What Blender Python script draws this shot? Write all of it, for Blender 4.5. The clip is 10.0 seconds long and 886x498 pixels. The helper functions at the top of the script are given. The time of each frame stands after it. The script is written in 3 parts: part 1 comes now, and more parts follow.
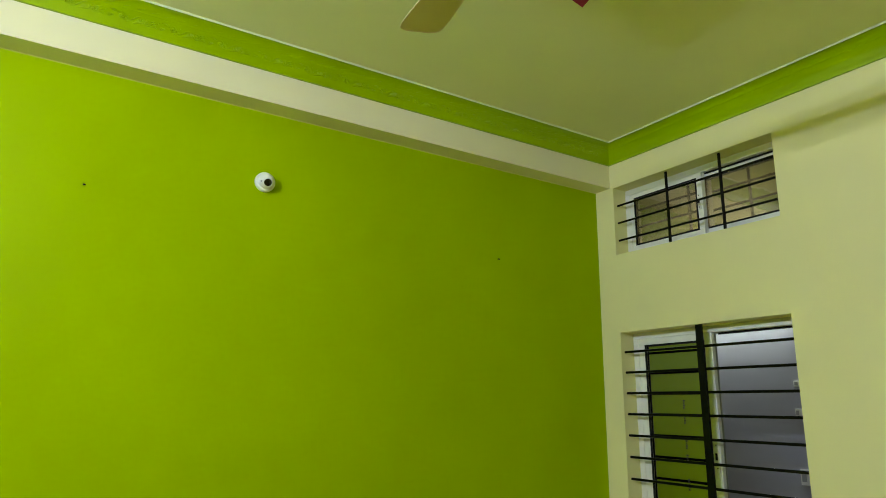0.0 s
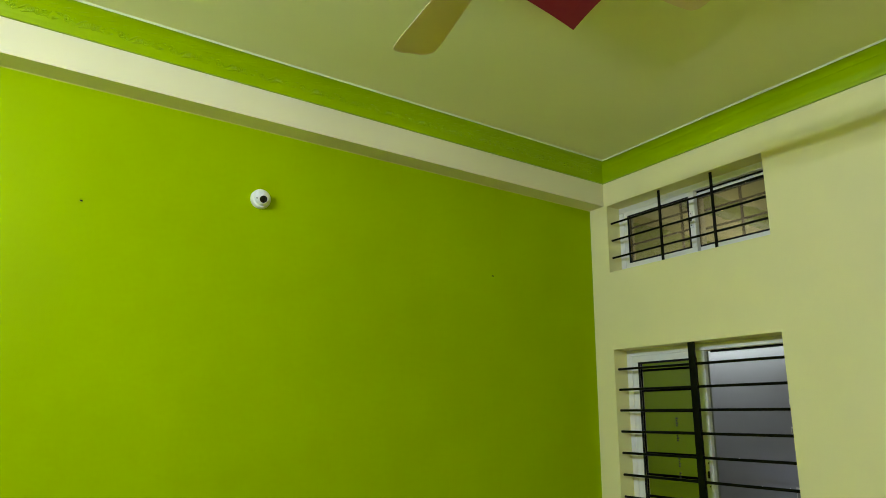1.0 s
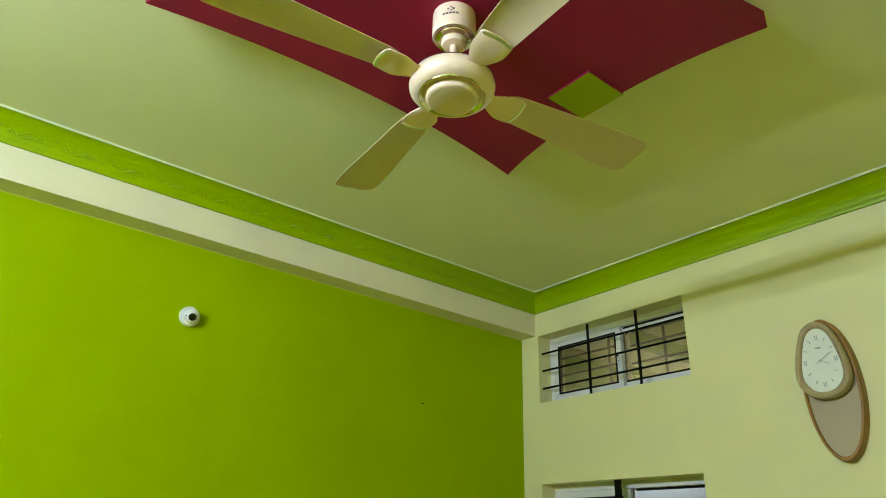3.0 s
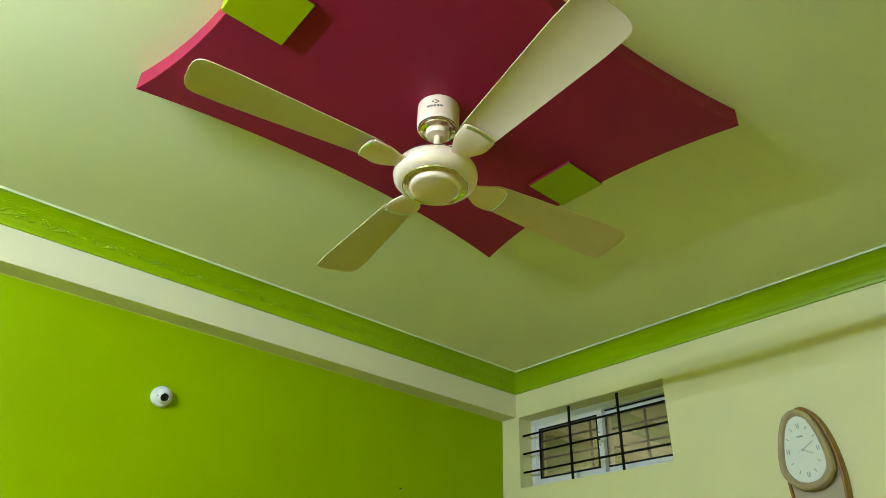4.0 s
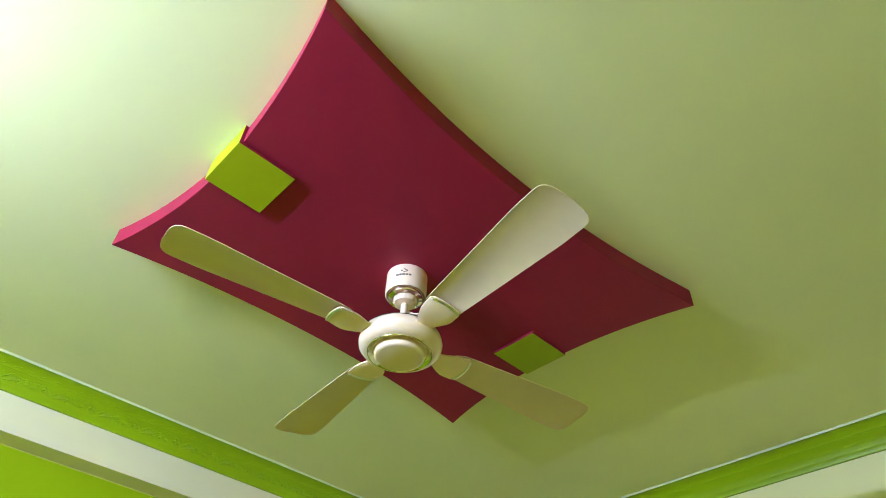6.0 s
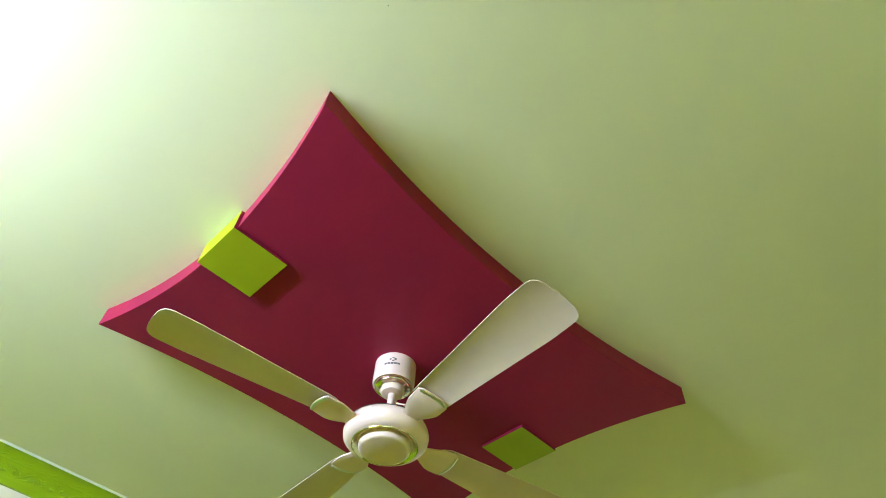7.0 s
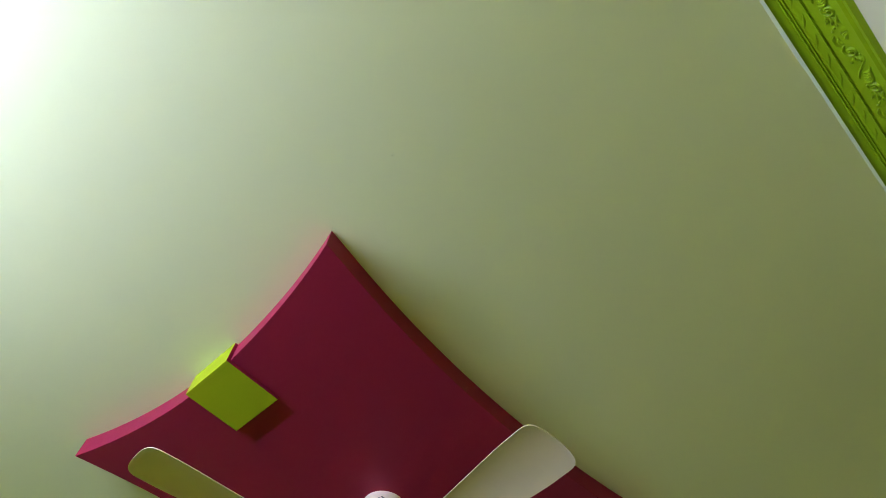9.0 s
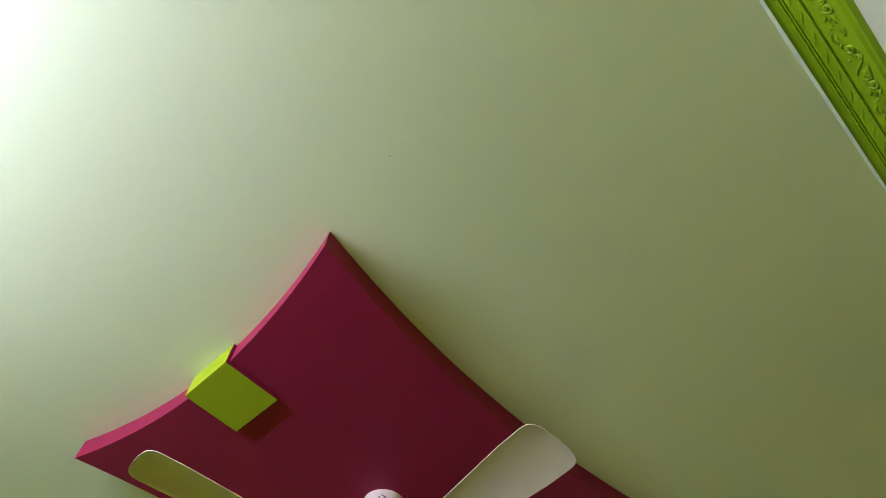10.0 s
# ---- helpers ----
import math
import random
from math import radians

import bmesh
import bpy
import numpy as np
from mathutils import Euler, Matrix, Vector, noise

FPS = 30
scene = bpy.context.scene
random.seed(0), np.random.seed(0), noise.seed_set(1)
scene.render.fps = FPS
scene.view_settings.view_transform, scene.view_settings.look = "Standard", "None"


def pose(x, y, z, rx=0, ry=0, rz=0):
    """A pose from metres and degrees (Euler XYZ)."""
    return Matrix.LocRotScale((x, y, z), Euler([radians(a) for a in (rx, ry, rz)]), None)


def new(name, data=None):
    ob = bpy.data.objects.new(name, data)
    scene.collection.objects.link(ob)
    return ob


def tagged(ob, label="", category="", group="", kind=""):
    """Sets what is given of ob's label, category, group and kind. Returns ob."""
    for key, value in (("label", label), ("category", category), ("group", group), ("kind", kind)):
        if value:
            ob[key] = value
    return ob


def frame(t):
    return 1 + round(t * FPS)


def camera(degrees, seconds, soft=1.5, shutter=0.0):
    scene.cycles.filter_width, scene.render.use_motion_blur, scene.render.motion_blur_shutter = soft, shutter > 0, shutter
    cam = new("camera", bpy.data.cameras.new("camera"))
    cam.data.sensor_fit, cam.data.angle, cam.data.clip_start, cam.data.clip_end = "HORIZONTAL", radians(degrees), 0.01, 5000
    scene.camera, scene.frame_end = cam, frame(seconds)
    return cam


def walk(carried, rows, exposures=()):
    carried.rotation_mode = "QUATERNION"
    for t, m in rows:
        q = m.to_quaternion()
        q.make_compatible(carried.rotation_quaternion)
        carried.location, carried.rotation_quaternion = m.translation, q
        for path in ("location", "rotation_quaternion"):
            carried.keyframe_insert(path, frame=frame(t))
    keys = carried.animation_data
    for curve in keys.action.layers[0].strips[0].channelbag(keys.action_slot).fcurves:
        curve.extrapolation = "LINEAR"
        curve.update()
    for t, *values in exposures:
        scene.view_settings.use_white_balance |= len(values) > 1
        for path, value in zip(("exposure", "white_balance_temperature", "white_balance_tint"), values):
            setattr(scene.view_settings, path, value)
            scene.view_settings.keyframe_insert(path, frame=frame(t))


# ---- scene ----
cam = camera(67.94, 10.0, 0.9)
PATH = [
    (0.0, pose(0.001, 0.001, 1.600, 103.43, -0.61, 57.50)),
    (0.5, pose(0.021, 0.009, 1.598, 103.90, -0.67, 57.71)),
    (1.0, pose(0.039, 0.008, 1.602, 104.75, -0.88, 57.38)),
    (1.5, pose(0.046, 0.002, 1.611, 106.65, -0.75, 56.40)),
    (2.0, pose(0.061, -0.002, 1.626, 108.64, -0.82, 54.37)),
    (2.5, pose(0.079, 0.001, 1.644, 111.46, -1.01, 52.68)),
    (2.7, pose(0.088, -0.002, 1.651, 112.72, -1.54, 52.12)),
    (3.8, pose(0.107, -0.020, 1.683, 119.58, -1.73, 49.72)),
    (4.0, pose(0.112, -0.023, 1.699, 120.80, -1.89, 49.55)),
    (4.5, pose(0.128, -0.023, 1.711, 123.91, -2.60, 48.22)),
    (5.0, pose(0.134, -0.040, 1.716, 126.91, -2.16, 47.41)),
    (5.5, pose(0.154, -0.043, 1.726, 130.05, -2.70, 46.65)),
    (5.7, pose(0.155, -0.047, 1.723, 131.65, -2.38, 46.53)),
    (6.8, pose(0.182, -0.055, 1.730, 139.57, -2.81, 44.90)),
    (7.0, pose(0.181, -0.058, 1.739, 141.01, -3.03, 44.45)),
    (7.5, pose(0.194, -0.066, 1.740, 144.24, -3.72, 42.98)),
    (8.0, pose(0.194, -0.076, 1.746, 146.94, -3.59, 42.54)),
    (8.5, pose(0.200, -0.105, 1.755, 148.87, -2.74, 42.65)),
    (9.0, pose(0.205, -0.130, 1.767, 150.45, -2.49, 42.67)),
    (9.5, pose(0.208, -0.134, 1.775, 151.03, -2.38, 42.80)),
    (10.0, pose(0.209, -0.145, 1.778, 149.76, -1.91, 42.93)),
]
EXPOSURES = [(0.0, 0.10, 7200, -5), (2.5, 0.13, 7060, -7), (4.0, 0.13, 6580, -9), (4.5, 0.13, 6400, -7), (5.5, 0.33, 6040, 1), (7.0, 0.28, 5720, 8),
             (7.5, 0.10, 5730, 9), (8.0, -0.13, 5730, 11), (8.5, -0.36, 5740, 12), (9.0, -0.54, 5760, 13), (10.0, -0.56, 5780, 16)]
BLADE_TURN = -98
walk(cam, PATH, EXPOSURES)

# room, metres: the camera's first place is over the origin, the floor is z = 0
XG, XB, XE = -2.711, -2.596, 0.562        # green wall, beam's face, east wall
YW, YS = 2.81, -1.44                      # window wall, wall behind
ZC, ZB = 3.1, 2.86                        # ceiling, beam's underside
WX0, WX1 = -2.573, -1.592                 # both window openings
VZ0, VZ1 = 2.453, 2.855                   # ventilator opening
LZ0, LZ1 = 0.9, 2.009                     # window opening
THICK = 0.2

# ---- world: night outside, the lamps do the work ----
world = bpy.data.worlds.new("world")
scene.world = world
world.use_nodes = True
world.node_tree.nodes["Background"].inputs[0].default_value = (0.02, 0.025, 0.04, 1)
world.node_tree.nodes["Background"].inputs[1].default_value = 0.1

TUBE_POWER = 520.0
NEXT_POWER = 120.0


# ---- materials ----
def node_mat(name):
    m = bpy.data.materials.new(name)
    m.use_nodes = True
    nt = m.node_tree
    return m, nt, nt.nodes["Principled BSDF"]


def paint(name, colour, rough=0.5, vary=0.06, bump=0.08, scale=260.0, spec=0.4, blotch=1.6):
    """Rolled wall paint: fine roller grain, broad uneven patches, a few scuffs."""
    m, nt, b = node_mat(name)
    geo = nt.nodes.new("ShaderNodeNewGeometry")
    big = nt.nodes.new("ShaderNodeTexNoise")
    big.inputs["Scale"].default_value = blotch
    big.inputs["Detail"].default_value = 5
    nt.links.new(geo.outputs["Position"], big.inputs["Vector"])
    fine = nt.nodes.new("ShaderNodeTexNoise")
    fine.inputs["Scale"].default_value = scale
    fine.inputs["Detail"].default_value = 3
    nt.links.new(geo.outputs["Position"], fine.inputs["Vector"])
    mid = nt.nodes.new("ShaderNodeTexNoise")
    mid.inputs["Scale"].default_value = 22
    mid.inputs["Detail"].default_value = 4
    nt.links.new(geo.outputs["Position"], mid.inputs["Vector"])
    ramp = nt.nodes.new("ShaderNodeMapRange")
    ramp.inputs["From Min"].default_value = 0.3
    ramp.inputs["From Max"].default_value = 0.7
    ramp.inputs["To Min"].default_value = 1 - vary
    ramp.inputs["To Max"].default_value = 1 + vary
    nt.links.new(big.outputs["Fac"], ramp.inputs["Value"])
    mix = nt.nodes.new("ShaderNodeVectorMath")
    mix.operation = "SCALE"
    mix.inputs[0].default_value = colour
    nt.links.new(ramp.outputs["Result"], mix.inputs["Scale"])
    nt.links.new(mix.outputs["Vector"], b.inputs["Base Color"])
    rr = nt.nodes.new("ShaderNodeMapRange")
    rr.inputs["To Min"].default_value = rough - 0.08
    rr.inputs["To Max"].default_value = rough + 0.08
    nt.links.new(mid.outputs["Fac"], rr.inputs["Value"])
    nt.links.new(rr.outputs["Result"], b.inputs["Roughness"])
    add = nt.nodes.new("ShaderNodeMath")
    add.operation = "MULTIPLY_ADD"
    add.inputs[1].default_value = 1.5
    nt.links.new(mid.outputs["Fac"], add.inputs[0])
    nt.links.new(fine.outputs["Fac"], add.inputs[2])
    bp = nt.nodes.new("ShaderNodeBump")
    bp.inputs["Strength"].default_value = bump
    bp.inputs["Distance"].default_value = 0.002
    nt.links.new(add.outputs["Value"], bp.inputs["Height"])
    nt.links.new(bp.outputs["Normal"], b.inputs["Normal"])
    b.inputs["Specular IOR Level"].default_value = spec
    return m


def plain(name, colour, rough=0.4, metal=0.0, spec=0.5, vary=0.04, scale=30.0, coat=0.0, uneven=0.06):
    m, nt, b = node_mat(name)
    tc = nt.nodes.new("ShaderNodeTexCoord")
    n = nt.nodes.new("ShaderNodeTexNoise")
    n.inputs["Scale"].default_value = scale
    n.inputs["Detail"].default_value = 4
    nt.links.new(tc.outputs["Object"], n.inputs["Vector"])
    r = nt.nodes.new("ShaderNodeMapRange")
    r.inputs["To Min"].default_value = 1 - vary
    r.inputs["To Max"].default_value = 1 + vary
    nt.links.new(n.outputs["Fac"], r.inputs["Value"])
    s = nt.nodes.new("ShaderNodeVectorMath")
    s.operation = "SCALE"
    s.inputs[0].default_value = colour
    nt.links.new(r.outputs["Result"], s.inputs["Scale"])
    nt.links.new(s.outputs["Vector"], b.inputs["Base Color"])
    q = nt.nodes.new("ShaderNodeMapRange")
    q.inputs["To Min"].default_value = max(0.02, rough - uneven)
    q.inputs["To Max"].default_value = rough + uneven
    nt.links.new(n.outputs["Fac"], q.inputs["Value"])
    nt.links.new(q.outputs["Result"], b.inputs["Roughness"])
    b.inputs["Metallic"].default_value = metal
    b.inputs["Specular IOR Level"].default_value = spec
    b.inputs["Coat Weight"].default_value = coat
    return m


def wood(name, dark, light, rough=0.4):
    m, nt, b = node_mat(name)
    tc = nt.nodes.new("ShaderNodeTexCoord")
    mp = nt.nodes.new("ShaderNodeMapping")
    mp.inputs["Scale"].default_value = (60, 60, 6)
    nt.links.new(tc.outputs["Object"], mp.inputs["Vector"])
    n = nt.nodes.new("ShaderNodeTexNoise")
    n.inputs["Scale"].default_value = 2
    n.inputs["Detail"].default_value = 6
    nt.links.new(mp.outputs["Vector"], n.inputs["Vector"])
    cr = nt.nodes.new("ShaderNodeValToRGB")
    cr.color_ramp.elements[0].position = 0.3
    cr.color_ramp.elements[0].color = (*dark, 1)
    cr.color_ramp.elements[1].position = 0.7
    cr.color_ramp.elements[1].color = (*light, 1)
    nt.links.new(n.outputs["Fac"], cr.inputs["Fac"])
    nt.links.new(cr.outputs["Color"], b.inputs["Base Color"])
    b.inputs["Roughness"].default_value = rough
    return m


def glow(name, colour, strength):
    m, nt, b = node_mat(name)
    b.inputs["Base Color"].default_value = (0.8, 0.8, 0.8, 1)
    b.inputs["Emission Color"].default_value = (*colour, 1)
    b.inputs["Emission Strength"].default_value = strength
    return m


def tinted_glass(name, tint, mirror):
    """Reflective window glass: a part mirrors the room, the rest lets a dim tint through."""
    m = bpy.data.materials.new(name)
    m.use_nodes = True
    nt = m.node_tree
    nt.nodes.clear()
    out = nt.nodes.new("ShaderNodeOutputMaterial")
    t = nt.nodes.new("ShaderNodeBsdfTransparent")
    t.inputs["Color"].default_value = (*tint, 1)
    g = nt.nodes.new("ShaderNodeBsdfGlossy")
    g.inputs["Color"].default_value = (0.9, 0.87, 0.8, 1)
    g.inputs["Roughness"].default_value = 0.015
    n = nt.nodes.new("ShaderNodeTexNoise")
    n.inputs["Scale"].default_value = 7
    bp = nt.nodes.new("ShaderNodeBump")
    bp.inputs["Strength"].default_value = 0.02
    bp.inputs["Distance"].default_value = 0.01
    nt.links.new(n.outputs["Fac"], bp.inputs["Height"])
    nt.links.new(bp.outputs["Normal"], g.inputs["Normal"])
    mix = nt.nodes.new("ShaderNodeMixShader")
    mix.inputs[0].default_value = mirror
    nt.links.new(t.outputs[0], mix.inputs[1])
    nt.links.new(g.outputs[0], mix.inputs[2])
    nt.links.new(mix.outputs[0], out.inputs["Surface"])
    return m


GREEN = paint("green wall paint", (0.305, 0.435, 0.0005), 0.55, 0.05, spec=0.12)
CREAM = paint("cream wall paint", (0.82, 0.785, 0.39), 0.55, 0.04)
BEAM_PAINT = paint("pale cream beam paint", (0.80, 0.75, 0.50), 0.55, 0.04)
LINE_PAINT = paint("pale line paint", (0.60, 0.60, 0.16), 0.55, 0.08)
# unseen south wall: tan chosen to keep blue out of its bounced light
TAN_BOUNCE = paint("tan bounce wall paint", (0.34, 0.26, 0.03), 0.6, 0.05)
# unseen east wall: olive picked for the tint it throws on the ceiling
OLIVE_BOUNCE = paint("olive bounce wall paint", (0.36, 0.39, 0.01), 0.6, 0.05)
CEIL = paint("pale ceiling paint", (0.79, 0.81, 0.43), 0.6, 0.03, 0.06)
CORNICE = paint("leaf green cornice paint", (0.295, 0.44, 0.0005), 0.40, 0.08, 0.03, 140.0, spec=0.34)
WHITE_TRIM = paint("white edge paint", (0.64, 0.71, 0.44), 0.5, 0.05)
MAROON = paint("maroon panel paint", (0.275, 0.010, 0.043), 0.55, 0.06, 0.12, spec=0.22)
LIME = paint("lime block paint", (0.36, 0.45, 0.0005), 0.5, 0.05, 0.12, spec=0.25)
IVORY = plain("ivory enamel", (0.93, 0.75, 0.55), 0.28, vary=0.015, coat=0.3, uneven=0.015)
BLADE = plain("ivory blade enamel", (0.74, 0.62, 0.43), 0.35)
CHROME = plain("brass-tinted chrome", (0.85, 0.80, 0.62), 0.12, metal=1.0)
GREY_INK = plain("grey ink", (0.05, 0.045, 0.03), 0.6)
STRIP = plain("polished steel strip", (0.88, 0.87, 0.80), 0.32, metal=1.0, uneven=0.02)
MARK_INK = plain("faded grey print", (0.16, 0.14, 0.10), 0.5)
BLACK = plain("black gloss enamel", (0.003, 0.003, 0.003), 0.08, spec=0.2)
RUBBER = plain("black gasket", (0.008, 0.008, 0.008), 0.6, spec=0.15)
UPVC = plain("white window plastic", (0.80, 0.80, 0.76), 0.35)
GREYAL = plain("grey channel", (0.35, 0.36, 0.36), 0.4)
PANE = tinted_glass("reflective bronze glass", (0.10, 0.10, 0.06), 0.56)
VENT_PANE = tinted_glass("clearer bronze glass", (0.74, 0.66, 0.47), 0.25)
DOMEW = plain("white camera plastic", (0.82, 0.83, 0.80), 0.3)
LENS = plain("dark lens", (0.01, 0.008, 0.007), 0.1)
BEZEL = wood("tan wood bezel", (0.38, 0.29, 0.15), (0.48, 0.38, 0.21), 0.38)
OVALRIM = wood("brown wood rim", (0.24, 0.105, 0.003), (0.33, 0.160, 0.005), 0.4)
TAUPE = plain("taupe laminate", (0.42, 0.34, 0.21), 0.5)
DIAL = plain("white dial", (0.80, 0.82, 0.69), 0.5)
SILVER = plain("silver marker", (0.70, 0.75, 0.63), 0.22, metal=0.3)
MAKER = plain("grey dial print", (0.30, 0.31, 0.25), 0.5)
POINTER = plain("grey pointer", (0.56, 0.60, 0.50), 0.35)
POINTER2 = plain("pale pointer", (0.58, 0.63, 0.53), 0.35)
NEXTWALL = paint("grey-blue wall paint", (0.41, 0.415, 0.48), 0.55, 0.04)
# floors stay out of view; ochre set to yellow the light bounced upwards
FLOORM = plain("ochre bounce floor tile", (0.32, 0.235, 0.015), 0.3, vary=0.08, scale=3.0)
TUBE = glow("lit tube", (0.87, 0.95, 1.45), TUBE_POWER)
TUBE2 = glow("lit tube of the next room", (0.93, 0.98, 1.0), NEXT_POWER)


# ---- mesh helpers ----
def link(name, bm, material, parent=None, smooth=False):
    me = bpy.data.meshes.new(name)
    bmesh.ops.recalc_face_normals(bm, faces=bm.faces)
    bm.to_mesh(me)
    bm.free()
    for m in (material if isinstance(material, (list, tuple)) else [material]):
        me.materials.append(m)
    if smooth:
        for p in me.polygons:
            p.use_smooth = True
        me.set_sharp_from_angle(angle=radians(38))
    ob = new(name, me)
    if parent is not None:
        ob.parent = parent
    return ob


def part(name, bm, material, parent, label="", smooth=False):
    ob = link(name, bm, material, parent, smooth)
    return tagged(ob, label) if label else ob


def structure(ob, label, category):
    return tagged(ob, label, category, kind="structure")


def empty(name, at=(0, 0, 0), m=None):
    ob = new(name)
    ob.empty_display_size = 0.1
    ob.matrix_basis = m if m is not None else Matrix.Translation(at)
    return ob


def add_box(bm, x0, x1, y0, y1, z0, z1, bevel=0.0, m=None):
    r = bmesh.ops.create_cube(bm, size=1)
    vs = r["verts"]
    bmesh.ops.scale(bm, vec=(x1 - x0, y1 - y0, z1 - z0), verts=vs)
    bmesh.ops.translate(bm, vec=((x0 + x1) / 2, (y0 + y1) / 2, (z0 + z1) / 2), verts=vs)
    if m is not None:
        bmesh.ops.transform(bm, matrix=m, verts=vs)
    if bevel:
        es = list({e for v in vs for e in v.link_edges})
        bmesh.ops.bevel(bm, geom=es, offset=bevel, segments=2, affect="EDGES", profile=0.5)
    return bm


def box(x0, x1, y0, y1, z0, z1, bevel=0.0):
    return add_box(bmesh.new(), x0, x1, y0, y1, z0, z1, bevel)


def lathe(profile, steps=48):
    """Turns (r, z) round the z axis."""
    bm = bmesh.new()
    rings = []
    for r, z in profile:
        if r < 1e-5:
            rings.append([bm.verts.new((0, 0, z))])
        else:
            rings.append([bm.verts.new((r * math.cos(2 * math.pi * i / steps), r * math.sin(2 * math.pi * i / steps), z)) for i in range(steps)])
    for a, b in zip(rings, rings[1:]):
        for i in range(steps):
            j = (i + 1) % steps
            if len(a) == 1 and len(b) > 1:
                bm.faces.new((a[0], b[i], b[j]))
            elif len(b) == 1 and len(a) > 1:
                bm.faces.new((a[i], a[j], b[0]))
            elif len(a) > 1:
                bm.faces.new((a[i], a[j], b[j], b[i]))
    return bm


def add_tube(bm, pts, radii, sides=6, squash=1.0, up=None):
    """A tube along pts, capped; squash flattens it along up."""
    pts = [Vector(p) for p in pts]
    rings = []
    n = len(pts)
    for i, p in enumerate(pts):
        t = (pts[min(i + 1, n - 1)] - pts[max(i - 1, 0)]).normalized()
        u = Vector(up) if up is not None else (Vector((0, 0, 1)) if abs(t.z) < 0.9 else Vector((1, 0, 0)))
        s = t.cross(u).normalized()
        w = s.cross(t).normalized()
        r = radii[i] if isinstance(radii, (list, tuple)) else radii
        rings.append([bm.verts.new(p + s * r * math.cos(2 * math.pi * k / sides) + w * r * squash * math.sin(2 * math.pi * k / sides)) for k in range(sides)])
    for a, b in zip(rings, rings[1:]):
        for k in range(sides):
            bm.faces.new((a[k], a[(k + 1) % sides], b[(k + 1) % sides], b[k]))
    bm.faces.new(rings[0][::-1])
    bm.faces.new(rings[-1])
    return bm


def extrude_outline(pts, z0, z1, inset=0.0):
    """A slab from a plan outline, its lower edge eased by inset."""
    bm = bmesh.new()
    n = len(pts)
    cx = sum(p[0] for p in pts) / n
    cy = sum(p[1] for p in pts) / n
    def ring(z, k):
        return [bm.verts.new((cx + (x - cx) * k, cy + (y - cy) * k, z)) for x, y in pts]
    size = max(abs(p[0] - cx) + abs(p[1] - cy) for p in pts)
    k = 1 - inset / size if inset else 1
    rings = [ring(z1, 1), ring(z0 + inset, 1), ring(z0, k)] if inset else [ring(z1, 1), ring(z0, 1)]
    for a, b in zip(rings, rings[1:]):
        for i in range(n):
            bm.faces.new((a[i], a[(i + 1) % n], b[(i + 1) % n], b[i]))
    bm.faces.new(rings[0])
    bm.faces.new(rings[-1])
    return bm


def closed_curve(ctrl, steps=10):
    """A smooth closed outline through control points."""
    out = []
    n = len(ctrl)
    for i in range(n):
        p0, p1, p2, p3 = (Vector(ctrl[(i + k - 1) % n]) for k in range(4))
        for s in range(steps):
            t = s / steps
            out.append(0.5 * (2 * p1 + (p2 - p0) * t + (2 * p0 - 5 * p1 + 4 * p2 - p3) * t * t + (3 * p1 - p0 - 3 * p2 + p3) * t ** 3))
    return [tuple(p) for p in out]


# ---- the setting ----
structure(link("floor", box(XG - 0.15, XE + 0.265, YS - 0.15, YW + THICK, -0.1, 0), FLOORM), "unseen living room floor, ochre to tint bounced light", "floor")
structure(link("ceiling", box(XG - 0.15, XE + 0.265, YS - 0.15, YW + THICK, ZC, ZC + 0.12), CEIL), "pale green painted ceiling", "ceiling")
structure(link("wall_west", box(XG - 0.15, XG, YS - 0.15, YW, 0, ZC), GREEN), "bright lime green painted feature wall", "wall")
# out of view: recess under the east beam assumed from the west side
structure(link("wall_east", box(XE + 0.115, XE + 0.265, YS - 0.15, YW, 0, ZC), OLIVE_BOUNCE), "unseen plain wall, olive green to tint bounced light", "wall")
structure(link("beam_east", box(XE, XE + 0.115, YS, YW, ZB, ZC), BEAM_PAINT), "cream painted concrete beam above the plain wall", "beam")
structure(link("wall_south", box(XG, XE + 0.115, YS - 0.15, YS, 0, ZC), TAN_BOUNCE), "unseen wall carrying the tube light, tan to tint bounced light", "wall")
structure(link("beam", box(XG, XB, YS, YW, ZB, ZC, 0.0), BEAM_PAINT), "cream painted concrete beam above the green wall", "beam")
structure(link("trim", box(XG, XG + 0.002, YS, YW, ZB - 0.0025, ZB), LINE_PAINT), "thin pale yellow paint line under the beam", "trim")


def pierced_wall():
    bm = bmesh.new()
    xs = (XG, WX0, WX1, XE + 0.115)
    zs = (0, LZ0, LZ1, VZ0, VZ1, ZC)
    for i in range(3):
        for k in range(5):
            if i == 1 and k in (1, 3):
                continue
            add_box(bm, xs[i], xs[i + 1], YW, YW + THICK, zs[k], zs[k + 1])
    bmesh.ops.remove_doubles(bm, verts=bm.verts, dist=1e-5)
    inner = [f for f in bm.faces if any(g is not f and (g.calc_center_median() - f.calc_center_median()).length < 1e-5 for v in f.verts for g in v.link_faces)]
    bmesh.ops.delete(bm, geom=list(set(inner)), context="FACES")
    return bm


structure(link("wall_north", pierced_wall(), CREAM), "cream painted wall with a window and a ventilator", "wall")

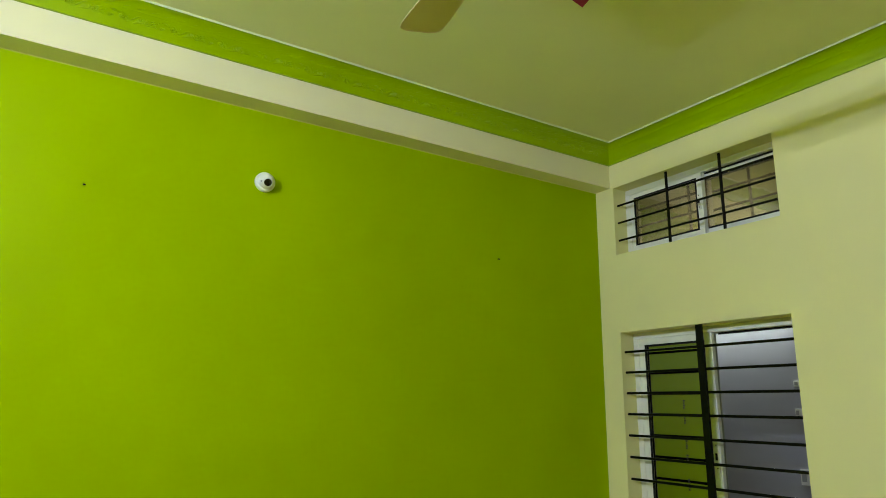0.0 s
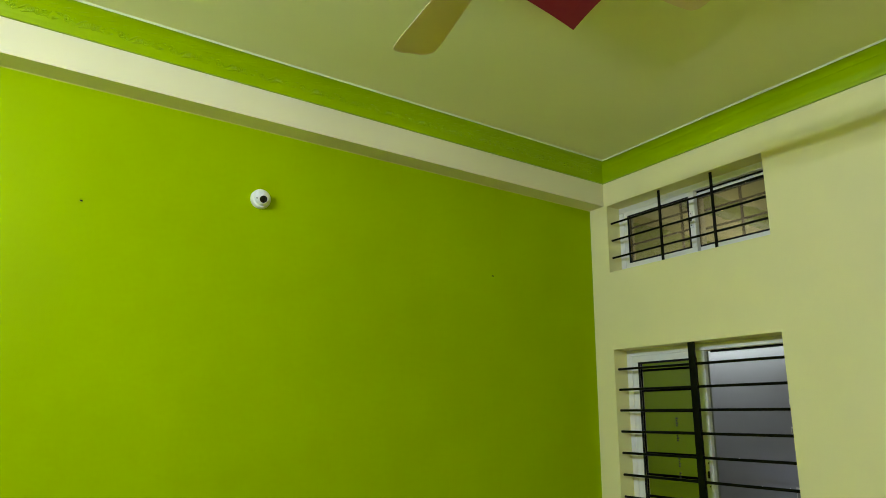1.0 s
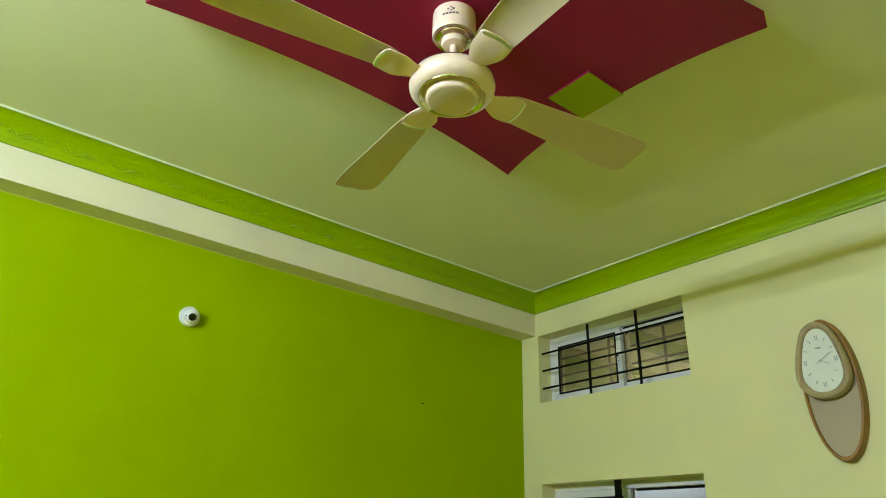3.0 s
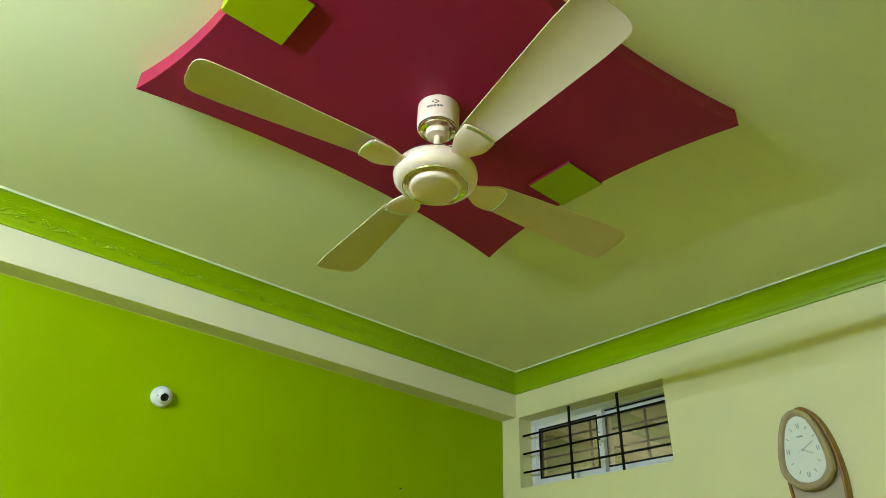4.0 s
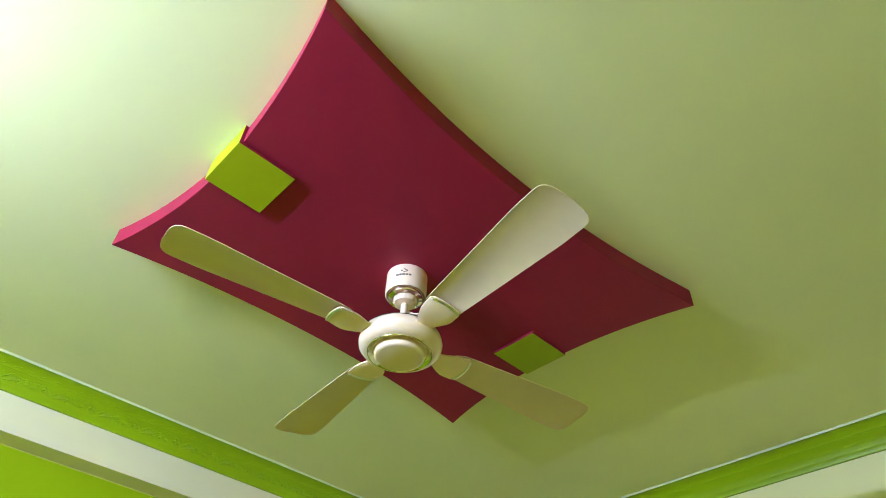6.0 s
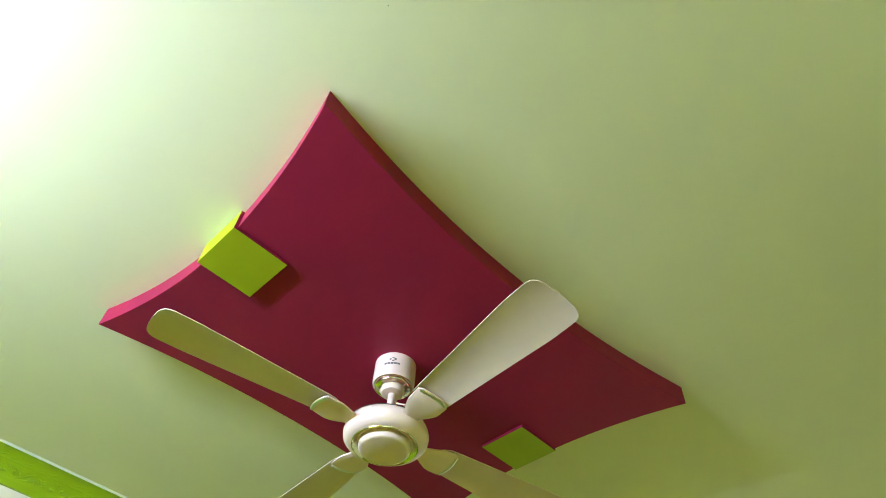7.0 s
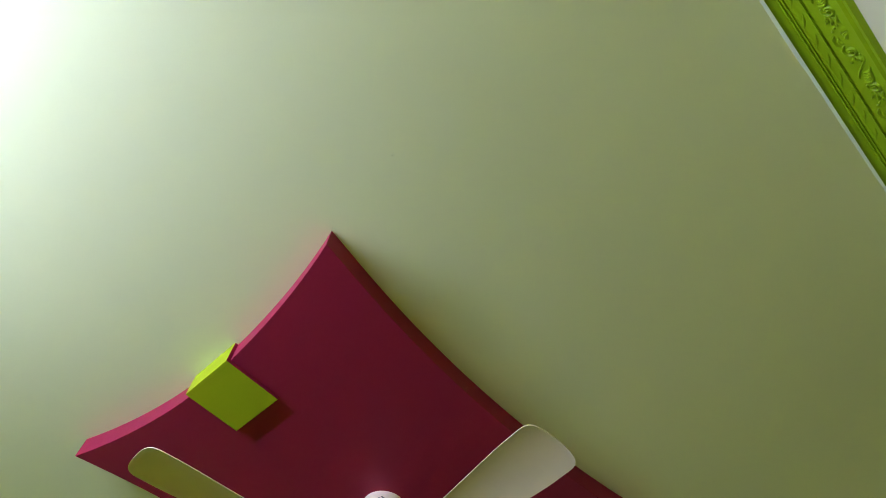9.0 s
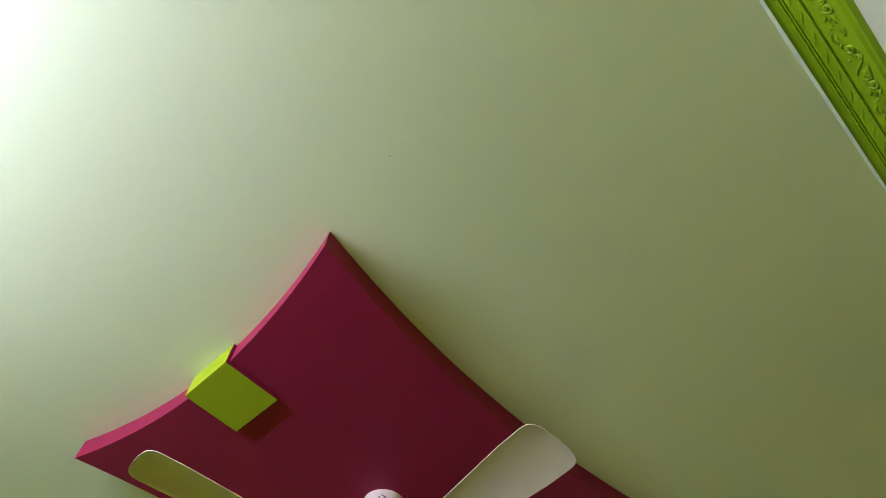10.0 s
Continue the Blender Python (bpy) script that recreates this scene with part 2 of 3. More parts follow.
# cornices: (out from the wall, down from the ceiling); one with fine reeds, one smooth
REEDED = [(0.094, 0.0), (0.094, 0.004), (0.078, 0.008), (0.0765, 0.0125), (0.074, 0.010), (0.0715, 0.0145), (0.069, 0.012),
          (0.066, 0.020), (0.056, 0.026), (0.053, 0.033), (0.049, 0.030), (0.046, 0.036), (0.035, 0.046), (0.025, 0.060), (0.018, 0.077),
          (0.017, 0.083), (0.011, 0.086), (0.011, 0.101), (0.0, 0.101)]
SMOOTH = [(0.099, 0.0), (0.099, 0.004), (0.086, 0.007), (0.074, 0.0115), (0.064, 0.0185), (0.056, 0.026), (0.0525, 0.0315), (0.0495, 0.032), (0.046, 0.036), (0.035, 0.046),
          (0.025, 0.060), (0.018, 0.077), (0.016, 0.083), (0.012, 0.088), (0.011, 0.101), (0.0, 0.101)]


def band_point(v):
    """The band's curved face in its own plane: v up the band from its middle, returns height over the chord."""
    pts = [(0.046, 0.036), (0.035, 0.046), (0.025, 0.060), (0.018, 0.077)]
    lo, hi = Vector((0.0215, -0.0685)), Vector((0.0405, -0.041))
    up = (hi - lo).normalized()
    outw = Vector((-up.y, up.x))
    if outw.y > 0:
        outw = -outw
    mid = (lo + hi) / 2
    loc = sorted(((Vector((p, -d)) - mid).dot(up), (Vector((p, -d)) - mid).dot(outw)) for p, d in pts)
    for (a, ha), (b, hb) in zip(loc, loc[1:]):
        if v <= b or (b, hb) == loc[-1]:
            return ha + (hb - ha) * (v - a) / (b - a)


def motif():
    """One run of the leaf scroll, 0.185 long: x along, y up the band, raised softly along z out of the band's curved face."""
    strokes = []
    def spiral(cx, cy, r0, turns, a0, sign, thick):
        n = 60
        st = []
        for i in range(n):
            q = i / (n - 1)
            a = a0 + sign * turns * 2 * math.pi * q
            r = r0 * (1 - 0.86 * q)
            st.append((cx + r * math.cos(a), cy + r * math.sin(a), thick * (0.75 + 0.5 * q)))
        strokes.append(st)
        strokes.append([(cx, cy, thick * 1.35)])
    def leaf(x0, y0, x1, y1, bend, thick):
        n = 26
        d, st = Vector((x1 - x0, y1 - y0)), []
        nrm = Vector((-d.y, d.x))
        for i in range(n):
            q = i / (n - 1)
            p = Vector((x0, y0)) + d * q + nrm * bend * math.sin(math.pi * q)
            st.append((p.x, p.y, thick * (0.35 + 0.85 * math.sin(math.pi * min(1, 0.1 + 0.9 * q)))))
        strokes.append(st)
    # tuft of three short leaves and a curled leaf over it
    for k in range(3):
        leaf(-0.001 + 0.004 * k, -0.014 + 0.001 * k, 0.006 + 0.007 * k, -0.001 - 0.003 * k, 0.25, 0.0018)
    leaf(0.006, 0.015, 0.032, 0.0125, 0.22, 0.0020)
    leaf(0.014, 0.010, 0.028, 0.006, 0.2, 0.0015)
    # first scroll, its eye and the ribs that trail from it
    spiral(0.046, 0.001, 0.0148, 1.2, 2.6, -1, 0.0019)
    for k in range(3):
        leaf(0.056 + 0.004 * k, 0.003 - 0.005 * k, 0.066 + 0.004 * k, 0.007 - 0.005 * k, -0.3, 0.0016)
    # stem swinging across the band in an S, five ribs fanning from it
    n = 40
    strokes.append([(0.062 + 0.050 * q / n, -0.0155 + 0.030 * (3 * (q / n) ** 2 - 2 * (q / n) ** 3), 0.0010 + 0.0005 * math.sin(math.pi * q / n)) for q in range(n + 1)])
    for k in range(5):
        leaf(0.087 + 0.0055 * k, -0.0160 + 0.0010 * k, 0.100 + 0.0058 * k, 0.0030 + 0.0022 * k, -0.28, 0.0016)
    # second scroll, wound the other way, three leaves flaring off it
    spiral(0.136, -0.003, 0.0140, 1.2, 1.9, -1, 0.0019)
    for k in range(3):
        leaf(0.146 + 0.003 * k, 0.009 - 0.006 * k, 0.163 + 0.005 * k, 0.0155 - 0.008 * k, -0.2, 0.0018)
    leaf(0.150, -0.012, 0.176, -0.0145, 0.2, 0.0017)
    for x, y in ((0.056, -0.012), (0.072, 0.012), (0.176, 0.006), (0.182, 0.012)):
        strokes.append([(x, y, 0.0016)])
    step = 0.00095
    xs, ys = np.arange(-0.002, 0.1835, step), np.arange(-0.0178, 0.0182, step)
    gx, gy = np.meshgrid(xs, ys, indexing="ij")
    h = np.zeros_like(gx)
    fat = 1.28
    for st in strokes:
        for x, y, r in st:
            q = 1 - ((gx - x) ** 2 + (gy - y) ** 2) / (1.35 * fat * r) ** 2
            h = np.maximum(h, np.where(q > 0, 2.6 * r * np.maximum(q, 0) ** 0.8, 0))
    base = np.array([band_point(v) for v in ys])
    z = base[None, :] + h - 0.0006
    keep = h > 0
    keep = keep[:-1, :-1] | keep[1:, :-1] | keep[:-1, 1:] | keep[1:, 1:]
    ny = len(ys)
    verts = np.stack((gx, gy, z), -1).reshape(-1, 3)
    faces = [(i * ny + j, (i + 1) * ny + j, (i + 1) * ny + j + 1, i * ny + j + 1)
             for i in range(len(xs) - 1) for j in range(ny - 1) if keep[i, j]]
    used = sorted({v for f in faces for v in f})
    at = {v: k for k, v in enumerate(used)}
    me = bpy.data.meshes.new("scroll_relief")
    me.from_pydata([tuple(verts[v]) for v in used], [], [tuple(at[v] for v in f) for f in faces])
    me.materials.append(CORNICE)
    for p in me.polygons:
        p.use_smooth = True
    return me


MOTIF = motif()


def cornice(name, origin, along, out, length, relief_from, relief_to, edge, profile=SMOOTH, beads=False, mirrored=False):
    """One run of cornice with mitred ends; along and out are unit vectors in plan."""
    o, a, w = Vector(origin), Vector(along), Vector(out)
    bm = bmesh.new()
    rows = []
    steps = 40
    for p, d in profile:
        row = []
        for i in range(steps + 1):
            s = p + (length - 2 * p) * i / steps
            wob = 0.0002 * noise.noise((s * 3.1, d * 9, origin[0] + origin[1]))
            row.append(bm.verts.new(o + a * s + w * (p + wob * (p > 0.001)) + Vector((0, 0, -d))))
        rows.append(row)
    for r, q in zip(rows, rows[1:]):
        for i in range(steps):
            bm.faces.new((r[i], r[i + 1], q[i + 1], q[i]))
    ob = structure(link(name, bm, CORNICE, smooth=True), "leaf green moulded plaster cornice" + (" with scroll relief" if relief_to else " in plain steps"), "cornice")
    if relief_to > relief_from:
        # beads in the upper channel
        if beads:
            bb = bmesh.new()
            s = 0.12
            while s < length - 0.12:
                c = o + a * s + w * 0.061 + Vector((0, 0, -0.0225))
                dirn = (a * 0.019 + (w * 0.006 + Vector((0, 0, 0.003)))).normalized()
                pts = [c + dirn * (k - 2) * 0.0095 + (w * -0.55 + Vector((0, 0, -0.8))) * 0.001 * (1 - abs(k - 2) / 2) for k in range(5)]
                add_tube(bb, pts, [0.0006, 0.0020, 0.0028, 0.0020, 0.0006], 8, 0.6)
                s += 0.0495
            tagged(part("bead_row", bb, CORNICE, ob, smooth=True), kind="stuff")
        # scroll relief on the band
        face_in, face_out = o + w * 0.0215 + Vector((0, 0, -0.0685)), o + w * 0.0405 + Vector((0, 0, -0.041))
        upv = (face_out - face_in).normalized()
        mid = (face_in + face_out) / 2
        x = a
        z = x.cross(upv).normalized()
        if z.z > 0:
            x = -x
            z = -z
        s = relief_from
        while s < relief_to:
            at = mid + a * (s + (0.185 if x.dot(a) < 0 else 0))
            if mirrored:
                at = mid + a * (s + (0 if x.dot(a) < 0 else 0.185))
            m = Matrix(((x.x, upv.x, z.x, at.x), (x.y, upv.y, z.y, at.y), (x.z, upv.z, z.z, at.z), (0, 0, 0, 1)))
            r = new("scroll_relief", MOTIF)
            r.parent = ob
            r.matrix_basis = m @ Matrix.Diagonal((-1, 1, 1, 1)) if mirrored else m
            s += 0.186
    # white paint line on the ceiling along the edge
    wb = bmesh.new()
    n = 160
    top, low = [], []
    for i in range(n + 1):
        q = i / n
        width = edge + 0.0028 * noise.noise((q * length * 5, 3.3, origin[1])) + 0.0015 * noise.noise((q * length * 30, 7.3, origin[0]))
        i0 = profile[0][0] + 0.0005
        i1 = i0 + width
        top.append(wb.verts.new(o + a * (i0 + (length - 2 * i0) * q) + w * i0 + Vector((0, 0, -0.008))))
        low.append(wb.verts.new(o + a * (i1 + (length - 2 * i1) * q) + w * i1 + Vector((0, 0, -0.0005))))
    for i in range(n):
        wb.faces.new((top[i], top[i + 1], low[i + 1], low[i]))
    g = bmesh.ops.extrude_face_region(wb, geom=wb.faces[:])
    bmesh.ops.translate(wb, vec=(0, 0, 0.003), verts=[v for v in g["geom"] if isinstance(v, bmesh.types.BMVert)])
    part("white_edge", wb, WHITE_TRIM, ob, "uneven white paint line")
    return ob


LX, LY = XE - XB, YW - YS
cornice("cornice_west", (XB, YS, ZC), (0, 1, 0), (1, 0, 0), LY, 0.06, LY - 0.2, 0.0028, SMOOTH, True)
cornice("cornice_north", (XB, YW, ZC), (1, 0, 0), (0, -1, 0), LX, 0, 0, 0.0036)
cornice("cornice_east", (XE, YS, ZC), (0, 1, 0), (-1, 0, 0), LY, 0.09, LY - 0.2, 0.0052, REEDED, True, True)
cornice("cornice_south", (XB, YS, ZC), (1, 0, 0), (0, 1, 0), LX, 0.06, LX - 0.2, 0.0045)

# ---- next room, seen through the window ----
NY0, NY1, NX0, NX1 = YW + THICK, 5.7, -5.6, -0.9
structure(link("wall_next_far", box(NX0, NX1, NY1, NY1 + 0.12, 0, ZC), NEXTWALL), "grey-blue painted wall of the next room", "wall")
structure(link("wall_next_west", box(NX0 - 0.12, NX0, NY0, NY1, 0, ZC), NEXTWALL), "grey-blue side wall of the next room", "wall")
structure(link("wall_next_east", box(NX1, NX1 + 0.12, NY0, NY1, 0, ZC), NEXTWALL), "grey-blue side wall of the next room", "wall")
structure(link("wall_next_near", box(NX0 - 0.12, XG, NY0 - 0.12, NY0, 0, ZC), NEXTWALL), "grey-blue near wall of the next room", "wall")
structure(link("floor_next", box(NX0, NX1, NY0, NY1, -0.1, 0), FLOORM), "ochre tile floor of the next room", "floor")
structure(link("ceiling_next", box(NX0, NX1, NY0, NY1, ZC, ZC + 0.12), NEXTWALL), "pale ceiling of the next room", "ceiling")


def tube_light(name, centre, out, length, mat, label):
    """Batten tube light on a wall: out is the wall's outward normal in plan."""
    ang = math.atan2(out[1], out[0]) - math.pi / 2
    t = empty(name, m=Matrix.Translation(centre) @ Matrix.Rotation(ang, 4, "Z"))
    h = length / 2
    part("batten", box(-h, h, 0.0, 0.035, -0.022, 0.022, 0.004), UPVC, t)
    bm = bmesh.new()
    add_tube(bm, [(-h + 0.02, 0.062, 0), (h - 0.02, 0.062, 0)], 0.014, 16)
    part("tube", bm, mat, t, "glowing white glass tube", True)
    for sx in (-1, 1):
        part("holder", box(sx * (h - 0.012) - 0.012, sx * (h - 0.012) + 0.012, 0.0, 0.078, -0.02, 0.02, 0.003), UPVC, t)
    return tagged(t, label, "tube light")


tube_light("tube_light", (-0.86, YS, 2.757), (0, 1, 0), 1.22, TUBE, "lit white tube light on the tan wall")
tube_light("tube_light", (-3.75, NY1, 2.56), (0, -1, 0), 1.22, TUBE2, "lit cool white tube light in the next room")


# ---- windows ----
FY0, FY1 = YW + 0.10, YW + 0.165


def ring_frame(x0, x1, z0, z1, w, y0, y1, bevel=0.003):
    bm = bmesh.new()
    add_box(bm, x0, x1, y0, y1, z1 - w, z1, bevel)
    add_box(bm, x0, x1, y0, y1, z0, z0 + w, bevel)
    add_box(bm, x0, x0 + w, y0, y1, z0 + w, z1 - w, bevel)
    add_box(bm, x1 - w, x1, y0, y1, z0 + w, z1 - w, bevel)
    return bm


def gasket(x0, x1, z0, z1, w, y0, y1):
    return ring_frame(x0, x1, z0, z1, w, y0, y1, 0)


def sash(parent, x0, x1, z0, z1, y, stile, glass):
    s = part("sash", ring_frame(x0, x1, z0, z1, stile, y, y + 0.026), UPVC, parent)
    part("gasket", gasket(x0 + stile - 0.002, x1 - stile + 0.002, z0 + stile - 0.002, z1 - stile + 0.002, 0.009, y - 0.002, y + 0.004), RUBBER, s, "black rubber gasket")
    p = part("pane", box(x0 + stile, x1 - stile, y + 0.010, y + 0.015, z0 + stile, z1 - stile), glass, s, "reflective bronze tinted glass")
    p.visible_shadow = False
    return s


def latch(parent, x, y, z, size):
    b = part("latch", box(x - 0.010, x + 0.010, y - 0.006, y, z - size, z + size, 0.002), UPVC, parent)
    part("latch_slot", box(x - 0.004, x + 0.004, y - 0.014, y - 0.006, z - size * 0.22, z + size * 0.22, 0.001), BLACK, b)
    for q in (-0.72, 0.72):
        bm = bmesh.new()
        add_tube(bm, [(x, y - 0.0075, z + q * size), (x, y - 0.005, z + q * size)], 0.0032, 8)
        part("screw", bm, RUBBER, b)


def rod_x(z, y, r, x0, x1):
    bm = bmesh.new()
    return add_tube(bm, [(x0, y, z), (x1, y, z)], r, 10)


XM = -2.075   # where the two sashes meet
# ventilator
vent = structure(link("window_1", ring_frame(WX0, WX1, VZ0, VZ1, 0.034, FY0, FY1), UPVC), "white plastic ventilator window with closed sliding sashes", "window")
sash(vent, WX0 + 0.034, XM + 0.018, VZ0 + 0.030, VZ1 - 0.030, FY0 + 0.004, 0.030, VENT_PANE)
sash(vent, XM - 0.026, WX1 - 0.030, VZ0 + 0.030, VZ1 - 0.030, FY0 + 0.034, 0.034, VENT_PANE)
latch(vent, XM + 0.002, FY0 + 0.004, (VZ0 + VZ1) / 2 + 0.01, 0.045)
part("interlock", box(XM + 0.019, XM + 0.023, FY0 + 0.002, FY0 + 0.03, VZ0 + 0.034, VZ1 - 0.034), UPVC, vent)

window = structure(link("window_2", ring_frame(WX0, WX1, LZ0, LZ1, 0.036, FY0, FY1), UPVC), "white plastic sliding window, one half open", "window")
sash(window, WX0 + 0.034, XM + 0.004, LZ0 + 0.032, LZ1 - 0.026, FY0 + 0.004, 0.045, PANE)
sash(window, WX0 + 0.056, XM - 0.014, LZ0 + 0.032, LZ1 - 0.026, FY0 + 0.034, 0.046, PANE)
part("interlock", box(XM - 0.013, XM - 0.008, FY0 + 0.036, FY0 + 0.058, LZ0 + 0.036, LZ1 - 0.036), GREYAL, window)
latch(window, XM - 0.016, FY0 + 0.004, 1.375, 0.075)
part("track", box(XM + 0.026, WX1 - 0.036, FY0 + 0.028, FY0 + 0.036, LZ1 - 0.046, LZ1 - 0.036), RUBBER, window)
part("track", box(XM + 0.026, WX1 - 0.034, FY0 + 0.028, FY0 + 0.034, VZ1 - 0.042, VZ1 - 0.034), RUBBER, vent)
# faded column of print on the tinted glass, too small to read
for k, (z0, z1) in enumerate(((1.60, 1.66), (1.525, 1.58), (1.40, 1.455), (1.33, 1.385), (1.20, 1.27), (1.10, 1.165))):
    for j in range(int((z1 - z0) / 0.012)):
        part("print_bar", box(-2.278, -2.270 + 0.003 * (j % 2), FY0 + 0.0125, FY0 + 0.0135, z0 + j * 0.012, z0 + j * 0.012 + 0.007), GREY_INK, window)


def grille(name, z0, z1, rails, uprights, thick_upright, label):
    g = empty(name, ((WX0 + WX1) / 2, YW + 0.032, z0))
    inv = Vector(((WX0 + WX1) / 2, YW + 0.032, z0))
    for z in rails:
        part("rail", rod_x(z - inv.z, 0, 0.0070 if thick_upright else 0.0062, WX0 - inv.x, WX1 - inv.x), BLACK, g, "", True)
    for x in uprights:
        w = 0.020 if thick_upright else 0.0072
        part("upright", box(x - w - inv.x, x + w - inv.x, -0.013, -0.005, 0, z1 - z0, 0.0015), BLACK, g)
    return tagged(g, label, "window grille")


grille("window_grille", VZ0, VZ1, (2.752, 2.648, 2.543), (-2.212, -1.885), False, "black iron grille in the ventilator opening")
grille("window_grille", LZ0, LZ1, [1.902 - 0.1115 * i for i in range(9)], (-2.080,), True, "black iron bar grille in the open window")


# switch plates in the next room
def switch_plate(x, z, w, h, toggles, label):
    s = empty("switch_plate", (x, NY1, z))
    part("plate", box(-w / 2, w / 2, -0.012, 0, -h / 2, h / 2, 0.003), UPVC, s)
    for k in range(toggles):
        cx = -w / 2 + w * (k + 0.5) / toggles
        part("switch", box(cx - w / toggles * 0.3, cx + w / toggles * 0.3, -0.017, -0.012, -h * 0.28, h * 0.28, 0.001), DOMEW if k else GREYAL, s)
    return tagged(s, label, "switch")


# ---- ceiling panel round the fan ----
PZ = 3.037
CORNERS = [(-1.552, 0.172), (-0.511, 0.181), (-0.478, 1.574), (-1.549, 1.582)]


def panel_outline():
    """Four corners joined by edges that bow inwards."""
    n = 26
    pts = []
    for k, sag in enumerate((0.078, 0.078, 0.076, 0.070)):
        p, q = Vector(CORNERS[k]), Vector(CORNERS[(k + 1) % 4])
        inward = Vector((-(q - p).y, (q - p).x)).normalized()
        for i in range(n):
            s = i / n
            skew = (0.008 * math.sin(math.pi * max(0, (s - 0.4) / 0.6)), 0.010 * math.sin(math.pi * s) ** 0.6, 0.0, 0.0)[k]
            pts.append(tuple(p + (q - p) * s + inward * (sag * (1 - abs(2 * s - 1) ** 2.1) - skew)))
    return pts


pb = extrude_outline(panel_outline(), PZ, ZC, 0.002)
panel = link("ceiling_panel", pb, MAROON)
tagged(panel, "maroon curved-edge gypsum panel fixed to the ceiling", "ceiling panel")


def block(x0, x1, y0, y1, outer):
    bm = box(x0, x1, y0, y1, 3.027, ZC, 0.0015)
    ob = link("ceiling_block", bm, [LIME, MAROON])
    for p in ob.data.polygons:
        if abs(p.normal.x) > 0.8 or p.normal.y * outer < -0.8:
            p.material_index = 1
    return tagged(ob, "lime green square block set into the maroon panel's edge", "ceiling block", "blocks of the ceiling panel")


block(-1.113, -0.941, 0.237, 0.406, -1)
block(-1.096, -0.923, 1.332, 1.503, 1)


# ---- ceiling fan ----
FX, FYC = -1.025, 0.872
fan = empty("ceiling_fan", (FX, FYC, PZ))
tagged(fan, "ivory four-blade ceiling fan with brass-chrome trim at rest", "ceiling fan")


def dz(profile):
    return [(r, z - PZ) for r, z in profile]


canopy = part("canopy", lathe(dz([(0.0, 3.037), (0.0608, 3.037), (0.0612, 3.034), (0.0612, 2.972), (0.0600, 2.962), (0.0575, 2.9585), (0.0545, 2.962), (0.052, 2.985), (0.0, 2.985)]), 64), IVORY, fan, "ivory canopy cup", True)
part("canopy_ring", lathe(dz([(0.050, 2.985), (0.053, 2.957), (0.050, 2.950), (0.040, 2.946), (0.036, 2.950), (0.036, 2.985)]), 48), CHROME, canopy, "shiny brass-chrome ring", True)
part("canopy_cup", lathe(dz([(0.0, 2.985), (0.034, 2.985), (0.035, 2.940), (0.031, 2.932), (0.013, 2.929), (0.0, 2.929)]), 40), IVORY, canopy, "", True)
part("downrod", lathe(dz([(0.0, 2.935), (0.0105, 2.935), (0.0105, 2.83), (0.0, 2.83)]), 20), IVORY, fan, "", True)
for k, (out, rise, side) in enumerate(((0.062, 0.010, 0.006), (0.070, -0.002, -0.010), (0.040, 0.004, 0.016))):
    bm = bmesh.new()
    pts = []
    for i in range(11):
        q = i / 10
        e = 0.010 + (out - 0.010) * math.sin(math.pi * 0.62 * q) / math.sin(math.pi * 0.62)
        w = side * q + 0.006 * math.sin(2 * math.pi * q + k)
        pts.append((e * 0.72 - w * 0.7, e * 0.69 + w * 0.7, 2.907 - PZ + rise * q - 0.012 * math.sin(math.pi * q)))
    part("wire", add_tube(bm, pts, 0.0019, 6), IVORY, fan, "loose ivory supply wire", True)

motor = part("motor", lathe(dz([(0.0, 2.843), (0.030, 2.843), (0.034, 2.835), (0.075, 2.833), (0.092, 2.828), (0.106, 2.818), (0.1135, 2.804), (0.1165, 2.790), (0.114, 2.776), (0.107, 2.767), (0.098, 2.761), (0.090, 2.7595), (0.088, 2.766), (0.0, 2.770)]), 72), IVORY, fan, "rounded ivory motor housing", True)
part("motor_seam", lathe(dz([(0.1095, 2.8145), (0.1102, 2.8145), (0.1108, 2.8125), (0.1098, 2.8125), (0.1095, 2.8145)]), 72), GREY_INK, motor, "", True)
part("trim_ring", lathe(dz([(0.0905, 2.7600), (0.0895, 2.7565), (0.0875, 2.7560), (0.0855, 2.7580), (0.0800, 2.7632), (0.0745, 2.7668), (0.0690, 2.7682)]), 72), CHROME, motor, "shiny brass-chrome dished ring", True)
part("bottom_cap", lathe(dz([(0.0, 2.768), (0.0692, 2.768), (0.0700, 2.753), (0.0692, 2.7475), (0.0660, 2.7440), (0.059, 2.7425), (0.0, 2.7420)]), 72), IVORY, motor, "", True)


